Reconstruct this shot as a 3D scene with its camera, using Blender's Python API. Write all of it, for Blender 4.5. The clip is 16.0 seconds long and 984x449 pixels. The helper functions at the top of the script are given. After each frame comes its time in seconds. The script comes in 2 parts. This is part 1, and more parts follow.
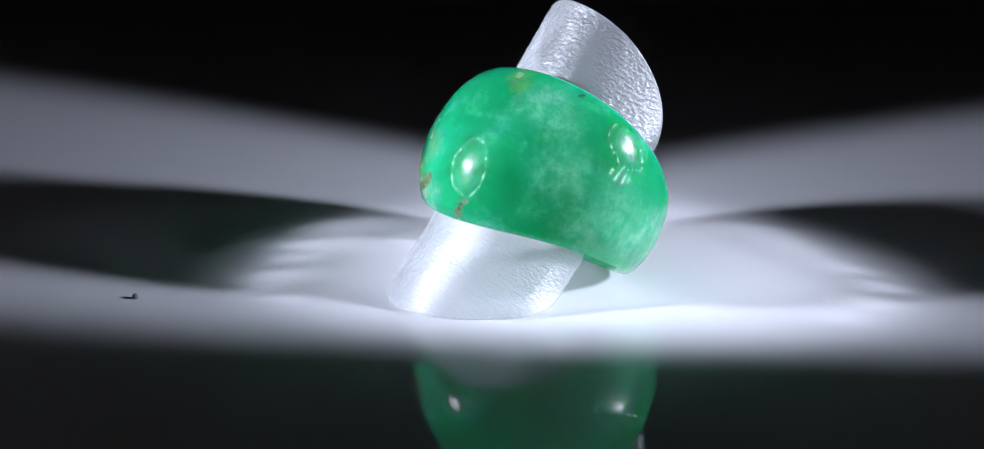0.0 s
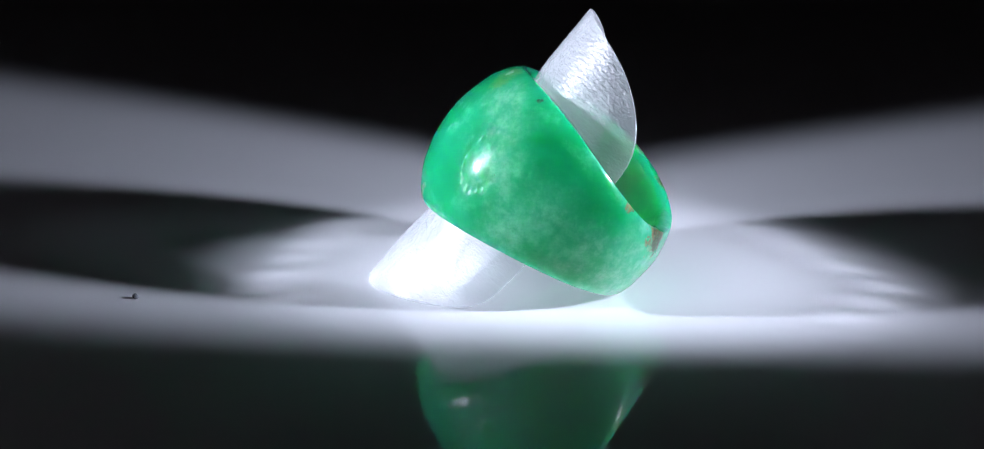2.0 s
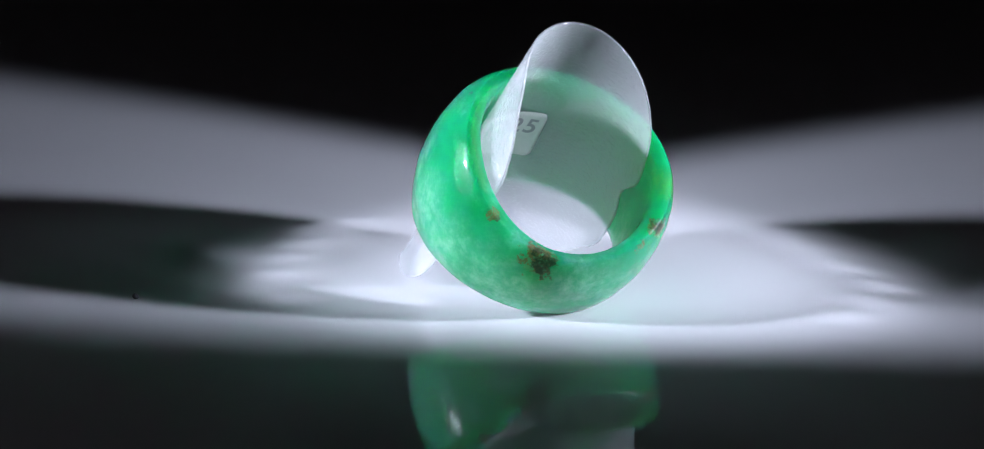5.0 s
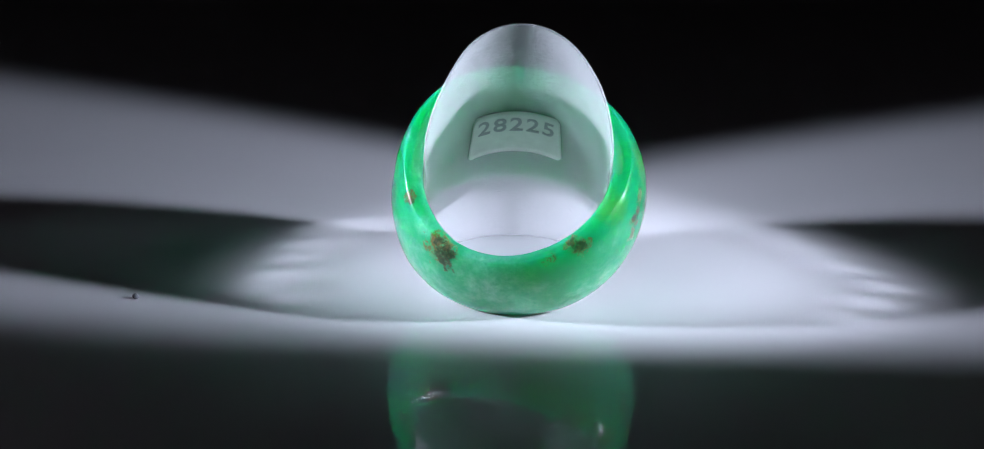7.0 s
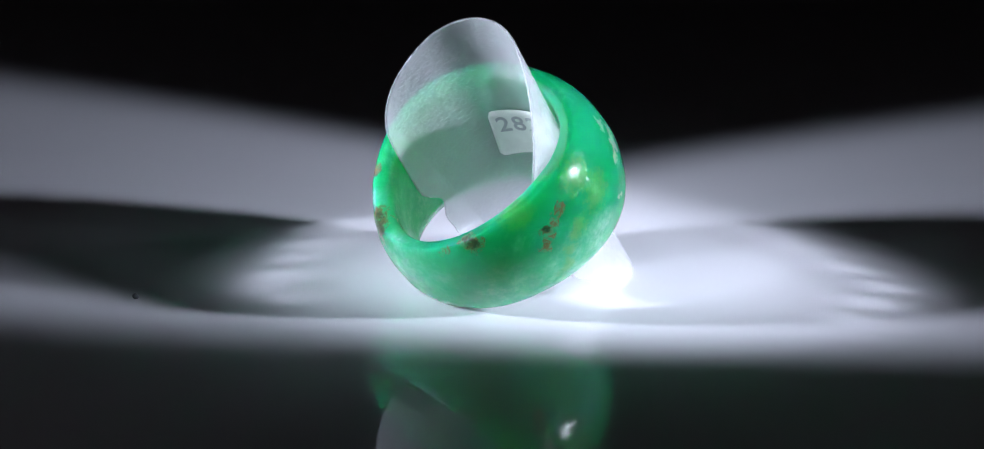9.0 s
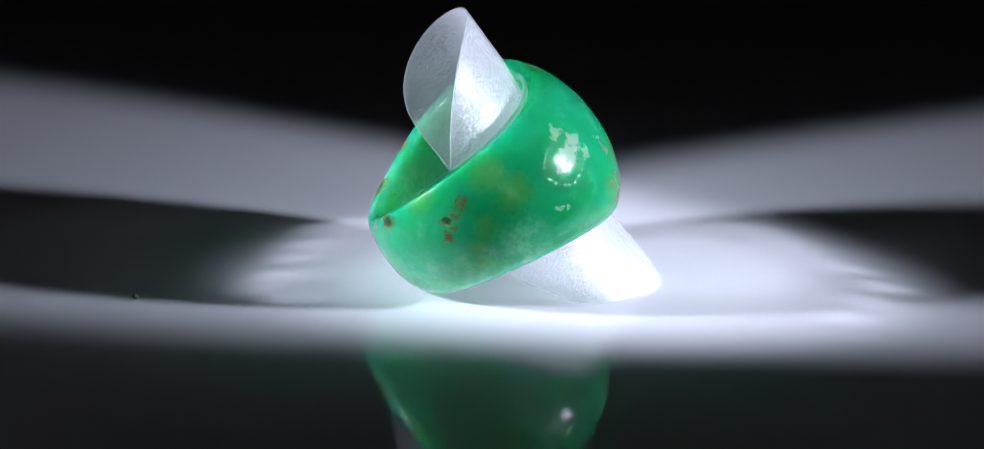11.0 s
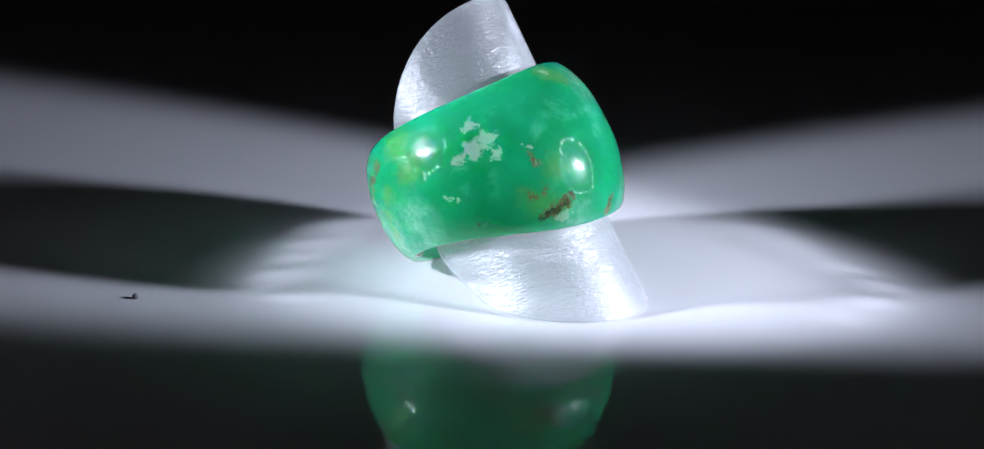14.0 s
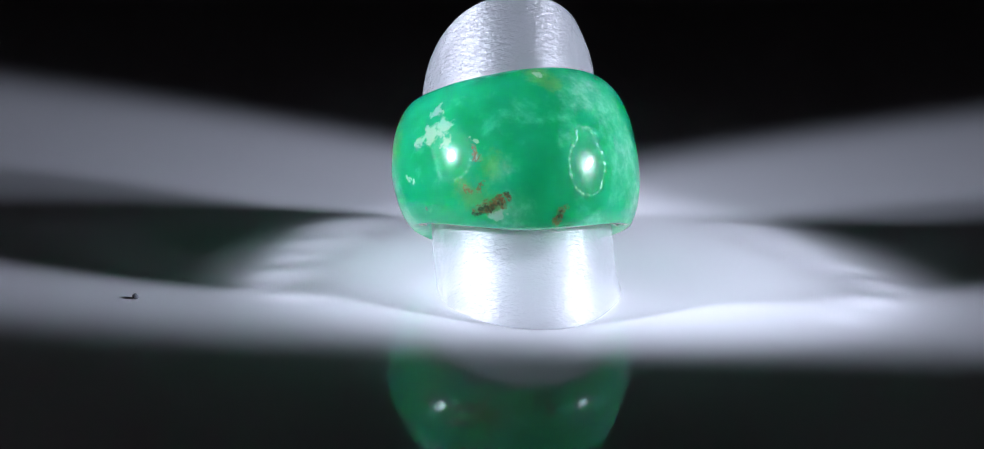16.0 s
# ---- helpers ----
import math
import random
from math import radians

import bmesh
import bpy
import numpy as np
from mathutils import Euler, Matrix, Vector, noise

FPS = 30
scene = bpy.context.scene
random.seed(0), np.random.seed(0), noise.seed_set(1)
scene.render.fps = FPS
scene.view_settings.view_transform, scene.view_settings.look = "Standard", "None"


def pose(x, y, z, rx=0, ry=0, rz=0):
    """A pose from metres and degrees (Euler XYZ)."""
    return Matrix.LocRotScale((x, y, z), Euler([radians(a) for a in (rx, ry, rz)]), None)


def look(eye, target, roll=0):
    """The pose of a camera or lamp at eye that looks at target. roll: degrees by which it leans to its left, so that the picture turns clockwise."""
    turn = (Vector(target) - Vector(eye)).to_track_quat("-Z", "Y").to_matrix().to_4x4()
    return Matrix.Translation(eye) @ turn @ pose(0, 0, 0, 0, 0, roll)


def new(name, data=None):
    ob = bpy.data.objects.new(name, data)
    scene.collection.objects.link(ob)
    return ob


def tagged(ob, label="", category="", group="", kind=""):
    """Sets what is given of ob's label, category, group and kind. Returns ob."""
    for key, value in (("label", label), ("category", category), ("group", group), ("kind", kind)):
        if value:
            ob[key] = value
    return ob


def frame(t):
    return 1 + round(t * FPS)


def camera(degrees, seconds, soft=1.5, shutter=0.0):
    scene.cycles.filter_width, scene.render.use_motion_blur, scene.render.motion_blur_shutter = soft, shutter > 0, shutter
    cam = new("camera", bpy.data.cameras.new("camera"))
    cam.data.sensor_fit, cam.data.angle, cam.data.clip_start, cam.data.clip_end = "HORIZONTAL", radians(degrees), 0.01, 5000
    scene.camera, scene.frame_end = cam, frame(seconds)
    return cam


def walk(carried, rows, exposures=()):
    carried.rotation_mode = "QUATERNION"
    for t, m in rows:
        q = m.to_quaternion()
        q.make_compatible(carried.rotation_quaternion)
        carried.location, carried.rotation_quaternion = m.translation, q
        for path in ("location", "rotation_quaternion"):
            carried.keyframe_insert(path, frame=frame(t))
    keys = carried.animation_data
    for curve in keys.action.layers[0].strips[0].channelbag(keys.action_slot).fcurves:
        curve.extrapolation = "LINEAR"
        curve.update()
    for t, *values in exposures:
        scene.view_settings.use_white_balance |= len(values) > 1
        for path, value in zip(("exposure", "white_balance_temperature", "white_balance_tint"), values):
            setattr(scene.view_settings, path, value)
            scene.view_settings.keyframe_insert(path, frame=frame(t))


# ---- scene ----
# A ring of green stone on a frosted plastic stand, turning on a glossy white plate between two small lamps.
MM = 0.001
RING_TILT, STAND_TILT = radians(35.8), radians(36.95)
LIFT = 5.8                    # the plate lies this far under the point the camera looks at
TURN = 18.864                 # degrees a second
FACING = 7.0                  # when the ring's opening faces the camera

# ---- camera ----
PITCH, REACH, SIDE = radians(17.75), 275.7 * MM, -2.66 * MM
AIM = Vector((SIDE, 0, LIFT * MM))
EYE = AIM + REACH * Vector((0, -math.cos(PITCH), math.sin(PITCH)))
cam = camera(20.0, 16.0, soft=1.15)
walk(cam, [(0.0, look(EYE, AIM, 2.12)), (16.0, look(EYE, AIM, 2.12))], exposures=[(0.0, 0.0), (16.0, 0.0)])

# ---- light ----
world = bpy.data.worlds.new("world")
world.use_nodes = True
world.node_tree.nodes["Background"].inputs["Color"].default_value = (0.7, 0.8, 1.0, 1)
world.node_tree.nodes["Background"].inputs["Strength"].default_value = 0.00005
scene.world = world

# side, place in mm, heading, dip and beam in degrees, power of the main beam and of each added streak spot in watts
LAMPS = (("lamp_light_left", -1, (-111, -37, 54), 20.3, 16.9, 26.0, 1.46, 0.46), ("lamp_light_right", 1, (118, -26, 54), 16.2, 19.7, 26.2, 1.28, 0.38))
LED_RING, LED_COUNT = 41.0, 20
# added spots drawing each pool's ragged near edge: aim on the plate in mm, width in degrees, by lamp
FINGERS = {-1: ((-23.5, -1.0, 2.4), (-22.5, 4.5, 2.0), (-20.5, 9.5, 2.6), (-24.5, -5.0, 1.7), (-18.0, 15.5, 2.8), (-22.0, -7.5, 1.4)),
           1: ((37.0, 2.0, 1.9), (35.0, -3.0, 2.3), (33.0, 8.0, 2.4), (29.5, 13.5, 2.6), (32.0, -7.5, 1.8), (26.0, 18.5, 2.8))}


def lamp_pose(side, place, heading, dip):
    eye, h, d = Vector(place) * MM, radians(heading), radians(dip)
    return look(eye, eye + Vector((-side * math.cos(h) * math.cos(d), math.sin(h) * math.cos(d), -math.sin(d))))


def spot(name, m, energy, beam, blend, size):
    data = bpy.data.lights.new(name, "SPOT")
    data.energy, data.spot_size, data.spot_blend, data.shadow_soft_size = energy, radians(beam), blend, size * MM
    data.color = (0.765, 0.812, 1.02)
    new(name, data).matrix_world = m


for name, side, place, heading, dip, beam, power, streak_power in LAMPS:
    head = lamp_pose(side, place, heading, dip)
    spot(name, head, power, beam, 0.34, 6.2)
    for k in range(LED_COUNT):
        a = k * math.tau / LED_COUNT
        eye = head @ Vector((LED_RING * math.cos(a) * MM, LED_RING * math.sin(a) * MM, -0.004))
        spot("led_light", look(eye, Vector((0, 0, 10)) * MM), 0.0036, 15.0, 0.3, 2.5)
    # extra spots at the lamp head, standing in for the reflector's streaks on the plate
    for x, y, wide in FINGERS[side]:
        spot("streak_light", look(head.translation, Vector((x, y, 0)) * MM), streak_power, wide, 0.8, 1.2)


# ---- materials ----
def material(name):
    m = bpy.data.materials.new(name)
    m.use_nodes = True
    return m, m.node_tree.nodes, m.node_tree.links, m.node_tree.nodes["Principled BSDF"]


def noise_node(nodes, links, coords, scale, detail=4.0, rough=0.55, distortion=0.0):
    n = nodes.new("ShaderNodeTexNoise")
    n.inputs["Scale"].default_value = scale
    n.inputs["Detail"].default_value = detail
    n.inputs["Roughness"].default_value = rough
    n.inputs["Distortion"].default_value = distortion
    links.new(coords, n.inputs["Vector"])
    return n.outputs["Fac"]


def ramp(nodes, links, value, low, high, a=0.0, b=1.0):
    n = nodes.new("ShaderNodeMapRange")
    n.interpolation_type = "SMOOTHSTEP"
    for key, v in zip(("From Min", "From Max", "To Min", "To Max"), (low, high, a, b)):
        n.inputs[key].default_value = v
    links.new(value, n.inputs["Value"])
    return n.outputs["Result"]


def math_node(nodes, links, kind, a, b, clamp=False):
    n = nodes.new("ShaderNodeMath")
    n.operation, n.use_clamp = kind, clamp
    for socket, v in zip(n.inputs, (a, b)):
        if isinstance(v, (int, float)):
            socket.default_value = v
        else:
            links.new(v, socket)
    return n.outputs[0]


def mix_color(nodes, links, factor, a, b):
    n = nodes.new("ShaderNodeMix")
    n.data_type = "RGBA"
    for socket, v in ((n.inputs[0], factor), (n.inputs[6], a), (n.inputs[7], b)):
        if isinstance(v, tuple):
            socket.default_value = (*v, 1)
        elif isinstance(v, (int, float)):
            socket.default_value = v
        else:
            links.new(v, socket)
    return n.outputs[2]


def bump(nodes, links, height, strength, distance, into):
    n = nodes.new("ShaderNodeBump")
    n.inputs["Strength"].default_value = strength
    n.inputs["Distance"].default_value = distance
    links.new(height, n.inputs["Height"])
    links.new(n.outputs["Normal"], into)
    return n.outputs["Normal"]


def plain(name, color, rough=0.5, grain=400.0, depth=0.1):
    m, nodes, links, b = material(name)
    coords = nodes.new("ShaderNodeTexCoord").outputs["Object"]
    f = noise_node(nodes, links, coords, grain)
    links.new(mix_color(nodes, links, f, tuple(c * 0.85 for c in color), tuple(c * 1.1 for c in color)), b.inputs["Base Color"])
    b.inputs["Roughness"].default_value = rough
    bump(nodes, links, f, depth, 0.0002, b.inputs["Normal"])
    return m


def tilted(x, w, a, tilt):
    """A place from its side way, its way across the tilted axis (towards the back) and along the axis, in mm."""
    c, s = math.cos(tilt), math.sin(tilt)
    return Vector((x, w * c - a * s, w * s + a * c + LIFT)) * MM


def waves(phi, *sizes):
    """A mean and the waves round the band: once, twice and three times round."""
    return sizes[0] + sum(sizes[2 * n - 1] * math.cos(n * phi) + sizes[2 * n] * math.sin(n * phi) for n in (1, 2, 3))


INNER, LAND, DOME = 9.37, 1.35, 1.436


def bore(phi):
    """The radius of the ring's hole, pressed in a little at its sides."""
    return INNER - 0.4 * math.sin(phi) ** 2


def band_size(phi):
    """Half the width, the middle and the thickness of the ring's band, round from its broad back."""
    top = waves(phi, 11.43, 1.634, 0.676, -0.281, -0.789, -0.02, -0.012)
    low = waves(phi, -0.65, -2.16, 0.275, -0.622, -0.09, -0.076, -0.09)
    return (top - low) / 2, (top + low) / 2, waves(phi, 3.15, 0.879, 0.318, 0.176, 0.066, 0.125, 0.04)


def band_at(phi, rho, a):
    return tilted(-0.441 + rho * math.sin(phi), -1.055 + 0.981 * rho * math.cos(phi), a + 0.19, RING_TILT)


def band_outside(phi, b):
    half, mid, thick = band_size(phi)
    return INNER + LAND + (thick - LAND) * math.cos(b) ** DOME, mid + half * math.sin(b)


def nearest_on_band(x, y, z):
    """The place on the band's outside nearest to one in mm."""
    aim = Vector((x, y, z)) * MM
    places = [band_at(k * math.tau / 120, *band_outside(k * math.tau / 120, -1.5 + 3.0 * n / 40)) for k in range(120) for n in range(41)]
    return min(places, key=lambda v: (v - aim).length)


def stone_material():
    """Green chalcedony: glossy, letting light in, with pale clouds, yellow veins, white patches and brown matrix."""
    m, nodes, links, b = material("green_stone")
    coords = nodes.new("ShaderNodeTexCoord").outputs["Object"]
    warp = nodes.new("ShaderNodeTexNoise")
    warp.inputs["Scale"].default_value, warp.inputs["Detail"].default_value = 620, 7
    links.new(coords, warp.inputs["Vector"])
    move = nodes.new("ShaderNodeVectorMath")
    move.operation = "MULTIPLY_ADD"
    move.inputs[1].default_value = (0.0026, 0.0026, 0.0026)
    links.new(warp.outputs["Color"], move.inputs[0])
    links.new(coords, move.inputs[2])
    fine = noise_node(nodes, links, coords, 1900, 5, 0.65)

    def spots(places, edge, ragged):
        """Patches about the given places (x, y, z, radius in mm), with ragged edges."""
        whole = None
        for x, y, z, r in places:
            d = nodes.new("ShaderNodeVectorMath")
            d.operation = "DISTANCE"
            d.inputs[1].default_value = nearest_on_band(x, y, z) + Vector((1.3, 1.3, 1.3)) * MM
            links.new(move.outputs[0], d.inputs[0])
            near = math_node(nodes, links, "SUBTRACT", 1.0, math_node(nodes, links, "DIVIDE", d.outputs["Value"], r * MM))
            whole = near if whole is None else math_node(nodes, links, "MAXIMUM", whole, near)
        rough_edge = math_node(nodes, links, "MULTIPLY_ADD", fine, ragged)
        rough_edge.node.inputs[2].default_value = -0.5 * ragged
        return ramp(nodes, links, math_node(nodes, links, "ADD", whole, rough_edge), 0.0, edge)

    broad = noise_node(nodes, links, coords, 120, 3, 0.5, 0.4)
    cloud = noise_node(nodes, links, coords, 260, 7, 0.62, 0.25)
    flecks = noise_node(nodes, links, coords, 1300, 4, 0.6)
    color = mix_color(nodes, links, ramp(nodes, links, broad, 0.35, 0.68), (0.006, 0.32, 0.138), (0.018, 0.42, 0.21))
    color = mix_color(nodes, links, math_node(nodes, links, "MULTIPLY", ramp(nodes, links, cloud, 0.52, 0.8), ramp(nodes, links, flecks, 0.3, 0.7, 0.45, 0.7)), color, (0.24, 0.72, 0.46))
    mottle = noise_node(nodes, links, coords, 640, 8, 0.7, 0.12)
    pale = spots(((-8.0, -11.0, 9.6, 2.6), (-3.0, -13.6, 9.4, 2.4), (-9.9, 3.6, 14, 5.0), (-11.5, -1.0, 10.5, 5.5), (-12.0, -4.5, 7.5, 5.5), (-7.5, 2.0, 18, 3.5), (11.7, -3.0, 8.0, 3.8), (11.2, -1.5, 6.4, 3.4), (3.4, 8.4, 13.9, 1.8), (-9.5, -9.5, 3.5, 8.5), (-3, -13.5, 4.5, 6.0), (-9.8, 1.5, 9, 5.0), (9.0, -6.0, 5.5, 5.5), (8, -11, 3, 5.0), (-5, 1.5, 19, 4.0), (2.5, 8.8, 10, 3.0)), 1.1, 0.6)
    color = mix_color(nodes, links, math_node(nodes, links, "MULTIPLY", pale, ramp(nodes, links, mottle, 0.36, 0.7, 0.2, 0.74)), color, (0.36, 0.74, 0.55))
    yellow = spots(((4.2, 7.8, 14.4, 1.8), (6.3, 7.6, 11.4, 2.2), (4.5, 8.6, 10.4, 2.0), (11.1, -6.1, 14.6, 2.6), (11.9, -4.2, 12.6, 2.6), (11.9, -6.7, 9.6, 1.5), (11.3, -6.9, 7.4, 1.4), (10.7, -6.5, 5.5, 1.4), (-1.3, 1.5, 21.5, 1.8), (-2.6, 2.3, 21.0, 1.5), (7.0, -9.8, 11.0, 2.4)), 0.7, 1.1)
    color = mix_color(nodes, links, math_node(nodes, links, "MULTIPLY", yellow, 0.42), color, (0.2, 0.36, 0.07))
    white = spots(((8.4, 1.0, 17.9, 0.85), (8.4, 2.5, 16.9, 1.1), (9.4, 2.1, 15.8, 1.15), (10.2, 1.5, 14.7, 0.85), (8.2, 3.9, 15.9, 0.75), (5.8, 6.0, 16.1, 0.5), (4.4, 8.9, 10.0, 0.65), (3.6, 9.2, 9.9, 0.6), (2.8, 9.5, 9.9, 0.5), (11.3, 0.9, 11.6, 0.4), (10.9, 2.0, 11.4, 0.4), (6.0, 6.6, 14.9, 0.4), (-1.3, 1.5, 21.5, 0.5)), 0.45, 1.6)
    color = mix_color(nodes, links, math_node(nodes, links, "MULTIPLY", white, 0.62), color, (0.5, 0.62, 0.5))
    vein = noise_node(nodes, links, coords, 850, 6, 0.6, 1.6)
    vein = ramp(nodes, links, math_node(nodes, links, "ABSOLUTE", math_node(nodes, links, "SUBTRACT", vein, 0.5), 0.0), 0.02, 0.075, 1.0, 0.25)
    rust = spots(((-6.8, -12.0, 6.9, 1.9), (-7.7, -11.6, 8.5, 1.0), (5.4, -14.0, 8.7, 1.2), (-10.5, -9.4, 11.2, 0.9), (11.2, -8.9, 12.1, 0.75), (11.2, -9.1, 11.0, 0.8), (10.9, -9.6, 9.6, 0.85), (10.4, -10.0, 8.2, 0.8),
                  (5.3, 8.5, 10.5, 0.95), (4.2, 9.0, 11.0, 0.8), (3.0, 9.3, 11.8, 0.7), (6.8, 7.2, 12.0, 0.6), (5.7, 7.9, 12.3, 0.6), (-2.5, 9.7, 10.2, 0.8), (-1.6, 9.9, 9.6, 0.6), (6.0, 6.4, 15.2, 0.6), (2.8, -14.2, 7.6, 0.6)), 0.25, 2.0)
    color = mix_color(nodes, links, math_node(nodes, links, "MULTIPLY", rust, vein), color, (0.21, 0.1, 0.035))
    dark = spots(((-6.9, -12.1, 6.7, 1.35), (-7.0, -12.0, 7.9, 0.7), (5.4, -14.0, 8.7, 0.8), (-6.5, -1.1, 20.3, 0.45), (2.7, 9.3, 12.1, 0.42), (3.2, 9.3, 11.7, 0.42), (3.9, 9.1, 11.3, 0.4), (4.6, 8.8, 10.8, 0.42), (5.3, 8.5, 10.4, 0.45), (5.5, 8.3, 9.6, 0.42), (6.2, 6.4, 15.2, 0.3),
                  (-2.5, 9.7, 10.2, 0.35), (11.0, -9.4, 10.2, 0.5), (-10.5, -9.4, 11.1, 0.45), (9.9, 3.5, 8.8, 0.25), (-9.9, 3.6, 14.0, 0.25)), 0.2, 2.2)
    grit = ramp(nodes, links, noise_node(nodes, links, coords, 2600, 3, 0.6), 0.36, 0.6, 0.35, 1.0)
    color = mix_color(nodes, links, math_node(nodes, links, "MULTIPLY", dark, grit), color, (0.035, 0.018, 0.012))
    links.new(color, b.inputs["Base Color"])
    b.inputs["Subsurface Weight"].default_value = 1.0
    b.inputs["Subsurface Radius"].default_value = (0.35, 1.0, 0.6)
    b.inputs["Subsurface Scale"].default_value = 0.0105
    b.inputs["Subsurface Anisotropy"].default_value = 0.7
    b.inputs["IOR"].default_value = 1.54
    b.inputs["Roughness"].default_value = 0.22
    b.inputs["Coat Weight"].default_value = 1.0
    b.inputs["Coat IOR"].default_value = 1.54
    b.inputs["Specular IOR Level"].default_value = 0.15
    links.new(ramp(nodes, links, math_node(nodes, links, "MAXIMUM", dark, rust), 0.0, 1.0, 0.03, 0.35), b.inputs["Coat Roughness"])
    relief = math_node(nodes, links, "SUBTRACT", noise_node(nodes, links, coords, 260, 2), math_node(nodes, links, "MULTIPLY", dark, 0.6))
    links.new(bump(nodes, links, relief, 0.12, 0.00022, b.inputs["Normal"]), b.inputs["Coat Normal"])
    glow_through = nodes.new("ShaderNodeBsdfTranslucent")
    links.new(mix_color(nodes, links, 0.45, color, (0.2, 0.85, 0.45)), glow_through.inputs["Color"])
    whole = nodes.new("ShaderNodeMixShader")
    whole.inputs[0].default_value = 0.24
    links.new(b.outputs[0], whole.inputs[1])
    links.new(glow_through.outputs[0], whole.inputs[2])
    links.new(whole.outputs[0], nodes["Material Output"].inputs["Surface"])
    return m


def frosted_material():
    """Embossed translucent plastic."""
    m, nodes, links, b = material("frosted_plastic")
    coords = nodes.new("ShaderNodeTexCoord").outputs["Object"]
    along = nodes.new("ShaderNodeMapping")
    along.vector_type = "TEXTURE"
    along.inputs["Rotation"].default_value = (STAND_TILT, 0, 0)
    along.inputs["Scale"].default_value = (1.5, 1.5, 0.75)
    links.new(coords, along.inputs["Vector"])
    grain = noise_node(nodes, links, along.outputs["Vector"], 2500, 3, 0.55, 0.5)
    bn = nodes.new("ShaderNodeBump")
    bn.inputs["Strength"].default_value, bn.inputs["Distance"].default_value = 1.0, 0.0002
    links.new(grain, bn.inputs["Height"])
    soft = nodes.new("ShaderNodeBump")
    soft.inputs["Strength"].default_value, soft.inputs["Distance"].default_value = 0.85, 0.0003
    links.new(grain, soft.inputs["Height"])
    soft_bump = soft.outputs["Normal"]
    kinds = {}
    for key, kind, color in (("clear", "Transparent", (0.985, 0.99, 0.99)), ("matt", "Diffuse", (0.88, 0.91, 0.95)), ("through", "Translucent", (0.96, 0.97, 0.98)), ("gloss", "Glossy", (1, 1, 1))):
        n = nodes.new("ShaderNodeBsdf" + kind)
        n.inputs["Color"].default_value = (*color, 1)
        if key in ("matt", "through"):
            links.new(soft_bump, n.inputs["Normal"])
        if key == "gloss":
            links.new(bn.outputs["Normal"], n.inputs["Normal"])
        kinds[key] = n.outputs[0]
    nodes[n.name].inputs["Roughness"].default_value = 0.25

    def blend(f, a, c):
        n = nodes.new("ShaderNodeMixShader")
        if isinstance(f, float):
            n.inputs[0].default_value = f
        else:
            links.new(f, n.inputs[0])
        links.new(a, n.inputs[1])
        links.new(c, n.inputs[2])
        return n.outputs[0]

    facing = nodes.new("ShaderNodeLayerWeight")
    facing.inputs["Blend"].default_value = 0.5
    links.new(bn.outputs["Normal"], facing.inputs["Normal"])
    sheen = ramp(nodes, links, math_node(nodes, links, "POWER", facing.outputs["Facing"], 3.0), 0.0, 1.0, 0.075, 0.38)
    body = blend(0.29, kinds["clear"], blend(0.74, kinds["matt"], kinds["through"]))
    links.new(blend(sheen, body, kinds["gloss"]), nodes["Material Output"].inputs["Surface"])
    return m


def plate_material():
    m, nodes, links, b = material("white_gloss_plate")
    coords = nodes.new("ShaderNodeTexCoord").outputs["Object"]
    f = noise_node(nodes, links, coords, 35, 4)
    links.new(mix_color(nodes, links, f, (0.74, 0.75, 0.77), (0.82, 0.82, 0.83)), b.inputs["Base Color"])
    links.new(ramp(nodes, links, noise_node(nodes, links, coords, 90, 5), 0.3, 0.7, 0.008, 0.03), b.inputs["Roughness"])
    b.inputs["IOR"].default_value = 1.29
    return m


def glow(name, color, strength):
    m, nodes, links, b = material(name)
    b.inputs["Base Color"].default_value = (*color, 1)
    b.inputs["Emission Color"].default_value = (*color, 1)
    b.inputs["Emission Strength"].default_value = strength
    return m


STONE, FROSTED, PLATE = stone_material(), frosted_material(), plate_material()
CLOTH = plain("black_cloth", (0.004, 0.004, 0.0045), 0.9, 900)
PAPER = plain("label_paper", (0.62, 0.66, 0.6), 0.7, 900)
INK = plain("grey_ink", (0.3, 0.32, 0.32), 0.6, 2500)
CASE = plain("black_lamp_metal", (0.03, 0.03, 0.032), 0.4, 300)
FACET = glow("lit_reflector_facet", (1.0, 0.86, 1.0), 1.3)
SPECK = plain("grey_dust", (0.17, 0.175, 0.19), 0.9, 3000)


# ---- building ----
def part(name, bm, mat, parent=None, label="", smooth=True):
    me = bpy.data.meshes.new(name)
    bmesh.ops.recalc_face_normals(bm, faces=bm.faces)
    bm.to_mesh(me)
    bm.free()
    me.materials.append(mat)
    for p in me.polygons:
        p.use_smooth = smooth
    ob = new(name, me)
    ob.parent = parent
    return tagged(ob, label=label)


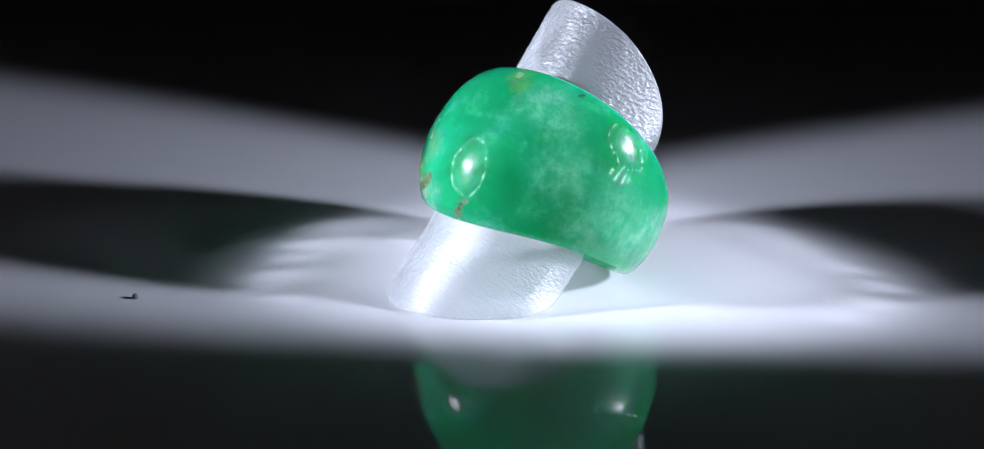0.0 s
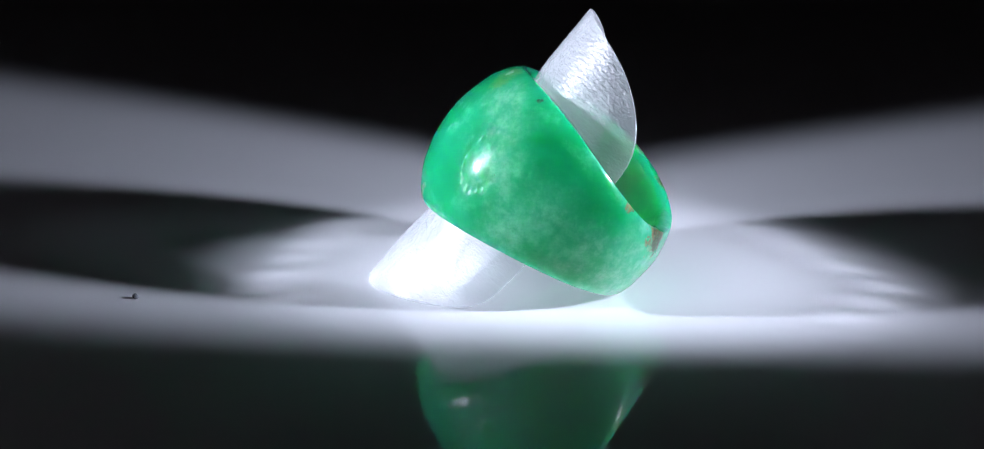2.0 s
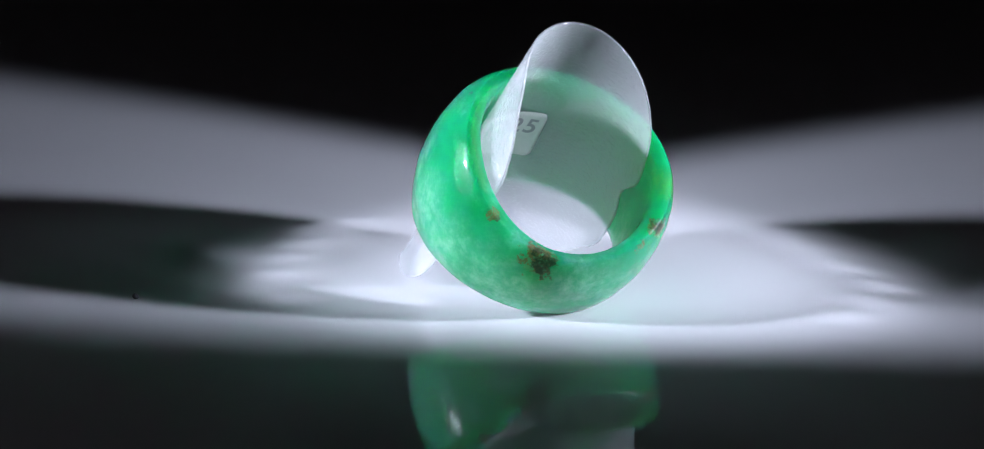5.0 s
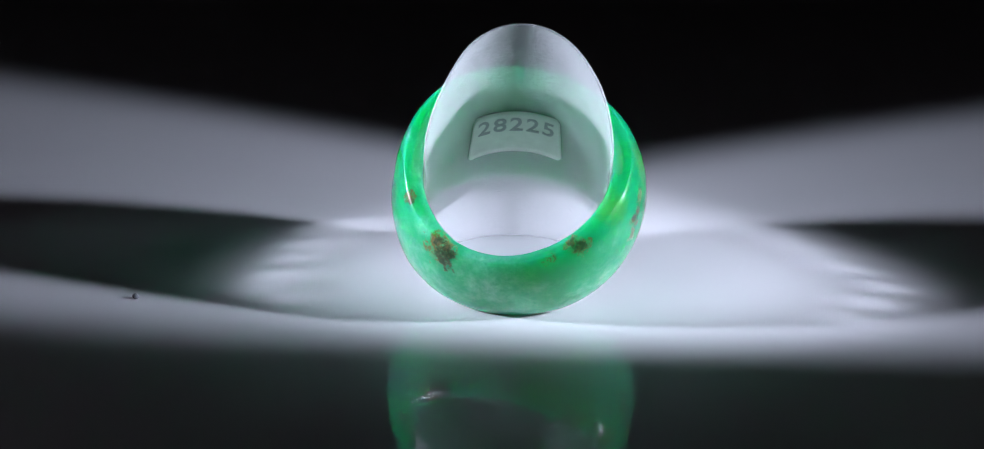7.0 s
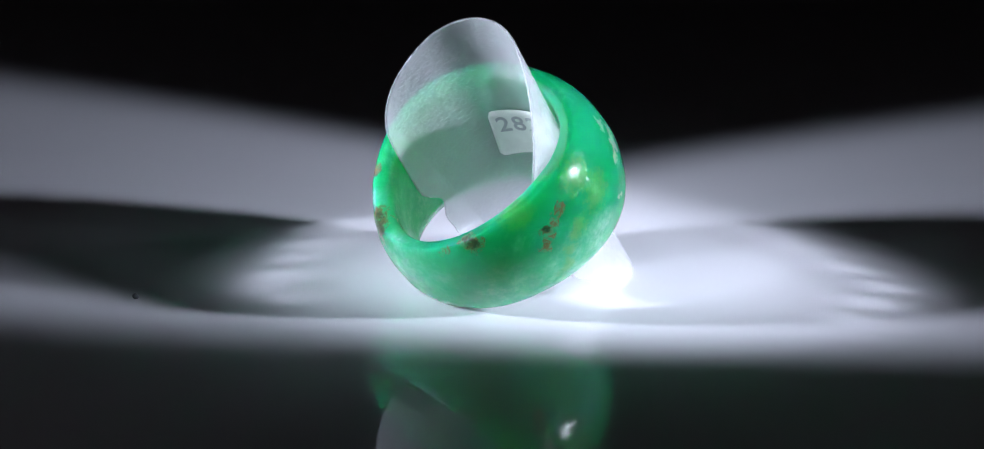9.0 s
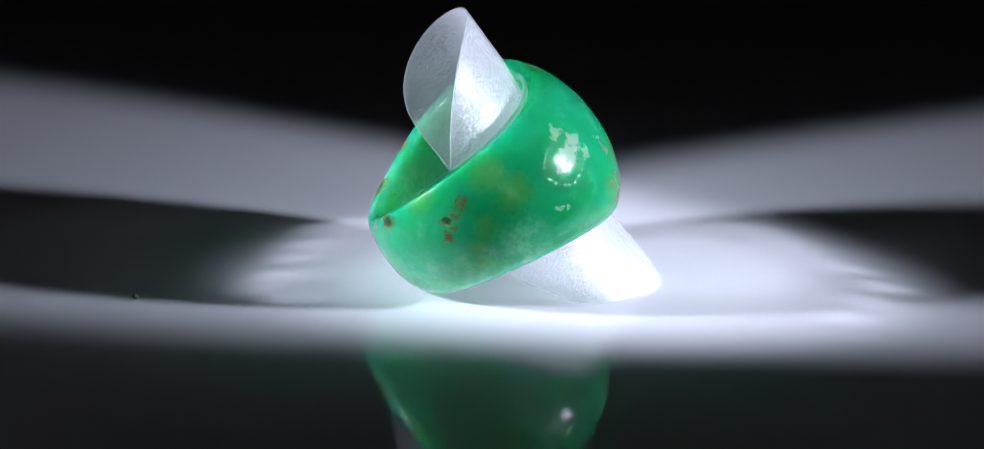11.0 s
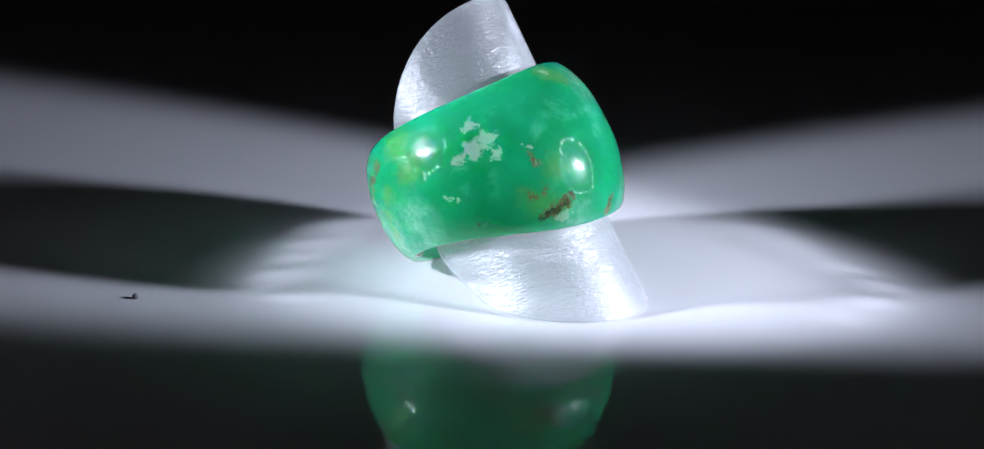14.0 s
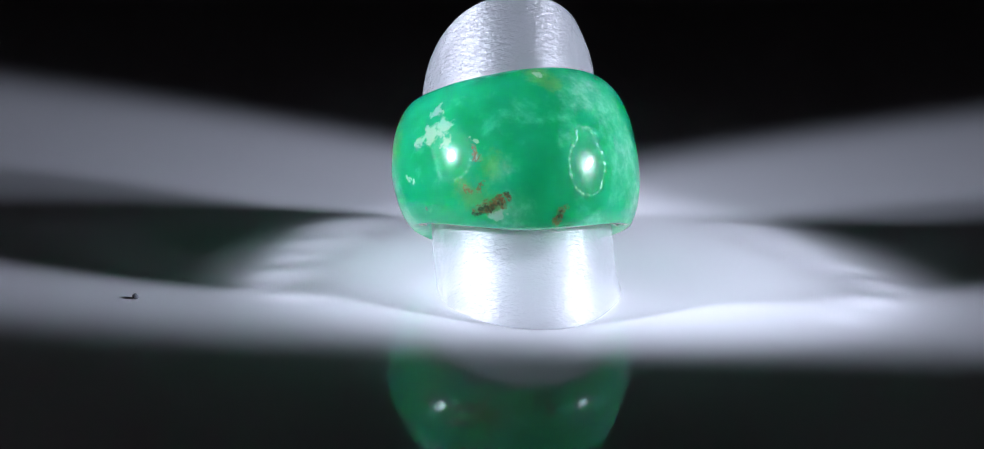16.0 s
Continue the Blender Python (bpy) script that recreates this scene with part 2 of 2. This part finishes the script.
def box(bm, lo, hi):
    made = bmesh.ops.create_cube(bm, size=1)["verts"]
    for v in made:
        v.co = Vector([(a + b) / 2 + c * (b - a) for a, b, c in zip(lo, hi, v.co)])
    return made


def skin(bm, rows, closed_u, closed_v):
    """Faces over a grid of vertices."""
    nu, nv = len(rows), len(rows[0])
    for i in range(nu if closed_u else nu - 1):
        for j in range(nv if closed_v else nv - 1):
            bm.faces.new((rows[i][j], rows[(i + 1) % nu][j], rows[(i + 1) % nu][(j + 1) % nv], rows[i][(j + 1) % nv]))


# ---- setting ----
bm = bmesh.new()
box(bm, (-0.9, -0.9, -0.012), (0.9, 0.9, 0.0))
tagged(part("ground", bm, PLATE, smooth=False), "glossy white acrylic plate under the ring", "plate", kind="structure")
for name, lo, hi in (("wall_north", (-0.93, 0.9, -0.012), (0.93, 0.93, 0.9)), ("wall_south", (-0.93, -0.93, -0.012), (0.93, -0.9, 0.9)),
                     ("wall_east", (0.9, -0.9, -0.012), (0.93, 0.9, 0.9)), ("wall_west", (-0.93, -0.9, -0.012), (-0.9, 0.9, 0.9)),
                     ("ceiling", (-0.93, -0.93, 0.9), (0.93, 0.93, 0.93))):
    bm = bmesh.new()
    box(bm, lo, hi)
    tagged(part(name, bm, CLOTH, smooth=False), "black cloth closing the dark studio", "backdrop", kind="structure")


# ---- the ring ----
def build_ring():
    """A domed band, broad at the back and narrow at the front, flat inside."""
    bm = bmesh.new()
    around, over, inside = 200, 44, 14
    rows = []
    for i in range(around):
        phi = i * math.tau / around
        half, mid, thick = band_size(phi)
        row = []
        for j in range(over + inside):
            if j < over:
                b = -math.pi / 2 + math.pi * j / (over - 1)
                rho, a = band_outside(phi, b * 0.9999)
            else:
                s = 1 - 2 * (j - over) / (inside - 1)
                rho, a = bore(phi) + 0.35 * abs(s) ** 14, mid + (half - 0.1 * abs(s) ** 14) * s
            d = Vector((math.sin(phi), math.cos(phi), a * 0.2))
            rho += 0.07 * noise.noise(d * 2.3) + 0.03 * noise.noise(d * 7)
            row.append(bm.verts.new(band_at(phi, rho, a)))
        rows.append(row)
    skin(bm, rows, True, True)
    ring = new("ring")
    part("band", bm, STONE, ring)
    return tagged(ring, "polished green stone ring with white clouds and brown specks", "ring")


# ---- the stand ----
STAND_R = 8.823


def step(x, lo, hi):
    k = min(max((x - lo) / (hi - lo), 0), 1)
    return k * k * (3 - 2 * k)


def roll_at(phi, a):
    """How far the rolled sheet springs open or is pressed in, as a share of its radius."""
    k = (a - 5) / 10
    sprung = (0.1138 if phi < 0 else -0.0451) * step(abs(phi), 0.9, 1.75)
    return (1 - 0.0013 * (a - 5)) * (1 + (0.0013 + 0.0204 * k) * math.cos(2 * phi) + (0.0005 - 0.0235 * k) * math.sin(2 * phi)
                                     + 0.0352 * math.cos(3 * phi) - 0.0168 * math.sin(3 * phi) + sprung)


def wall_at(phi, a, out=0.0):
    """On the rolled sheet: round from its back, and along its tilted axis; held in by the ring's bore."""
    r = STAND_R * roll_at(phi, a)
    x, w = -0.062 + 0.0217 * (a - 5) + r * math.sin(phi), -0.877 - 0.0082 * (a - 5) + r * math.cos(phi)
    far = math.hypot(x + 0.441, (w + 1.055) / 0.981)
    held = step(a, -9, -4) * (1 - step(a, 11, 15))
    k = 1 + held * (min(far, bore(phi) - 0.19) / far - 1)
    x, w = -0.441 + (x + 0.441) * k, -1.055 + (w + 1.055) * k
    return tilted(x + out * math.sin(phi), w + out * math.cos(phi), a, STAND_TILT)


TOP, FOOT = 21.16, -13.3


def sheet_edge(a, side):
    """How far round, in radians, the sheet reaches at a height: a rounded tab, a waist, and a foot cut flush with the plate."""
    if side < 0:
        tab = 98 * math.sqrt(max(1 - (max(a - 9.6, 0.0) / (TOP - 9.6)) ** 2.75, 0.0))
        tab -= 13 * math.exp(-((a - 1.0) / 1.9) ** 2) + 10 * step(-a, -1.0, 3.0)
    else:
        tab = 108.7 * math.sqrt(max(1 - (max(a - 8.5, 0.0) / (TOP - 8.5)) ** 1.43, 0.0))
        tab -= 9 * math.exp(-((a - 6.3) / 1.9) ** 2) + 12 * step(-a, 0.0, 5.0)
    c, s = math.cos(STAND_TILT), math.sin(STAND_TILT)
    lying = (((0.1 - LIFT - a * c) / s) + 0.877) / (STAND_R * 1.03)
    plate = math.degrees(math.acos(min(max(lying, -1.0), 1.0)))
    if tab < 1e-6 or plate < 1e-6:
        return 0.0
    return radians((tab ** -9 + plate ** -9) ** (-1 / 9))


def build_stand():
    stand = new("ring_stand")
    bm = bmesh.new()
    wide, tall = 160, 110
    skins = []
    for out in (-0.12, 0.12):
        rows = []
        for i in range(wide + 1):
            u = 2 * i / wide - 1
            row = []
            for j in range(tall + 1):
                k = j / tall
                a = FOOT + (TOP - FOOT) * (0.5 - 0.5 * math.cos(math.pi * (0.02 + 0.98 * k)))
                fray = 0.006 * noise.noise(Vector((a * 2.5, u > 0, 0))) + 0.05 * max(0.0, noise.noise(Vector((a * 4, 9 + (u > 0), 0))) - 0.38)
                place = wall_at(u * (sheet_edge(a, u) + abs(u) ** 6 * fray) + 0.028 * step(a, 12, TOP), a, out)
                place.z = max(place.z, (0.06 + 0.2 * (out > 0)) * MM)
                row.append(bm.verts.new(place))
            rows.append(row)
        skins.append(rows)
        skin(bm, rows, False, False)
    inner, outer = skins
    for i in range(wide):
        for j in (0, tall):
            bm.faces.new((inner[i][j], inner[i + 1][j], outer[i + 1][j], outer[i][j]))
    for j in range(tall):
        for i in (0, wide):
            bm.faces.new((inner[i][j], inner[i][j + 1], outer[i][j + 1], outer[i][j]))
    part("sheet", bm, FROSTED, stand)

    # the numbered sticker on the inside of the sheet
    bm = bmesh.new()
    rows = []
    for out in (-0.14, -0.19):
        grid = []
        for i in range(33):
            u = 2 * i / 32 - 1
            phi = radians(31) * u - 0.065
            tall_half = 3.2 * (1 - 0.2 * max(0.0, (abs(u) - 0.88) / 0.12) ** 2.5)
            grid.append([bm.verts.new(wall_at(phi - 0.03 * v * u, 5.1 + tall_half * v, out)) for v in (n / 4 - 1 for n in range(9))])
        rows.append(grid)
        skin(bm, grid, False, False)
    for i in range(32):
        for j in (0, 8):
            bm.faces.new((rows[0][i][j], rows[0][i + 1][j], rows[1][i + 1][j], rows[1][i][j]))
    for j in range(8):
        for i in (0, 32):
            bm.faces.new((rows[0][i][j], rows[0][i][j + 1], rows[1][i][j + 1], rows[1][i][j]))
    sticker = part("sticker", bm, PAPER, stand, "pale paper sticker with a printed number")
    for k, digit in enumerate("28225"):
        letters = bpy.data.curves.new("printed_digit", "FONT")
        letters.body, letters.size, letters.align_x, letters.align_y, letters.extrude = digit, 2.9, "CENTER", "CENTER", 0.012
        letters.offset = 0.04
        made = new("outline", letters)
        me = bpy.data.meshes.new_from_object(made.evaluated_get(bpy.context.evaluated_depsgraph_get()))
        bpy.data.objects.remove(made)
        for v in me.vertices:
            v.co = wall_at((v.co.x + 1.66 * (k - 2)) / STAND_R - 0.065, 6.2 + v.co.y, -0.22 - v.co.z)
        me.materials.clear()
        me.materials.append(INK)
        ink = new("printed_digit", me)
        ink.parent = sticker
        tagged(ink, "grey printed digit")
    return tagged(stand, "rolled frosted plastic ring stand with an embossed grain", "ring stand")


# ---- lamps ----
def build_lamp(m):
    lamp = new("led_lamp")
    bm = bmesh.new()
    rows = []
    for r, z in ((6, -30), (43, -26), (45, 26), (47, 26), (47, 28), (45, 28), (45, -29), (6, -33)):
        rows.append([bm.verts.new(Vector((r * math.cos(k * math.tau / 48), r * math.sin(k * math.tau / 48), 18 - z)) * MM) for k in range(48)])
    skin(bm, rows, False, True)
    part("housing", bm, CASE, lamp)
    bm = bmesh.new()
    rows = [[bm.verts.new(Vector((r * math.cos(k * math.tau / 48), r * math.sin(k * math.tau / 48), z)) * MM) for k in range(48)] for r, z in ((7, 22), (20, 14), (34, 0), (43, -7), (44, -6.5), (35, 2), (21, 16), (7, 24))]
    skin(bm, rows, False, True)
    part("reflector", bm, CASE, lamp)
    for k in range(LED_COUNT):
        a = k * math.tau / LED_COUNT
        bm = bmesh.new()
        box(bm, (-3.2 * MM, -1.0 * MM, -0.8 * MM), (3.2 * MM, 1.0 * MM, 0.8 * MM))
        ob = part("facet", bm, FACET, lamp, smooth=False)
        ob.matrix_local = pose(LED_RING * math.cos(a) * MM, LED_RING * math.sin(a) * MM, -0.0068, 0, 0, math.degrees(a) + 90)
    lamp.matrix_world = m @ pose(0, 0, 0.008)
    head = lamp.matrix_world.copy()
    start = head @ Vector((0, 0, 0.05))
    end = Vector((start.x * 1.35, start.y - 0.03, 0.006))
    bend = Vector((end.x, end.y, start.z + 0.05))
    bm, rows = bmesh.new(), []
    for i in range(25):
        k = i / 24
        spot_on = start * (1 - k) ** 2 + bend * 2 * k * (1 - k) + end * k * k
        way = ((bend - start) * (1 - k) + (end - bend) * k).normalized()
        side_way = way.orthogonal().normalized()
        other = way.cross(side_way)
        rows.append([bm.verts.new(head.inverted() @ (spot_on + 0.0045 * (side_way * math.cos(q) + other * math.sin(q)))) for q in (n * math.tau / 12 for n in range(12))])
    skin(bm, rows, False, True)
    part("gooseneck", bm, CASE, lamp)
    bm = bmesh.new()
    bmesh.ops.create_cone(bm, cap_ends=True, segments=48, radius1=0.045, radius2=0.042, depth=0.012, matrix=head.inverted() @ Matrix.Translation((end.x, end.y, 0.006)))
    part("base", bm, CASE, lamp, smooth=False)
    return tagged(lamp, "small round black lamp with a ring of lit facets", "lamp", "lamps beside the plate")


ring, stand = build_ring(), build_stand()
for name, side, place, heading, dip, beam, power, streak_power in LAMPS:
    build_lamp(lamp_pose(side, place, heading, dip))


# a small ball on the plate in place of a dot of sensor dust
def build_speck(x, y, r):
    bm = bmesh.new()
    bmesh.ops.create_icosphere(bm, subdivisions=2, radius=r)
    for v in bm.verts:
        v.co *= 1 + 0.25 * noise.noise(v.co * 2500)
        v.co.z *= 0.95
    ob = part("sensor_dust_dot", bm, SPECK)
    ob.location = (x, y, r * 0.7)
    tagged(ob, "tiny grey ball on the plate standing in for sensor dust", "dust", "dust specks")


build_speck(-36.7 * MM, -9.4 * MM, 0.32 * MM)


# ---- what moves ----
def motions():
    for ob in (ring, stand):
        walk(ob, [(t, pose(0, 0, 0, 0, 0, -TURN * (t - FACING))) for t in range(17)])


motions()
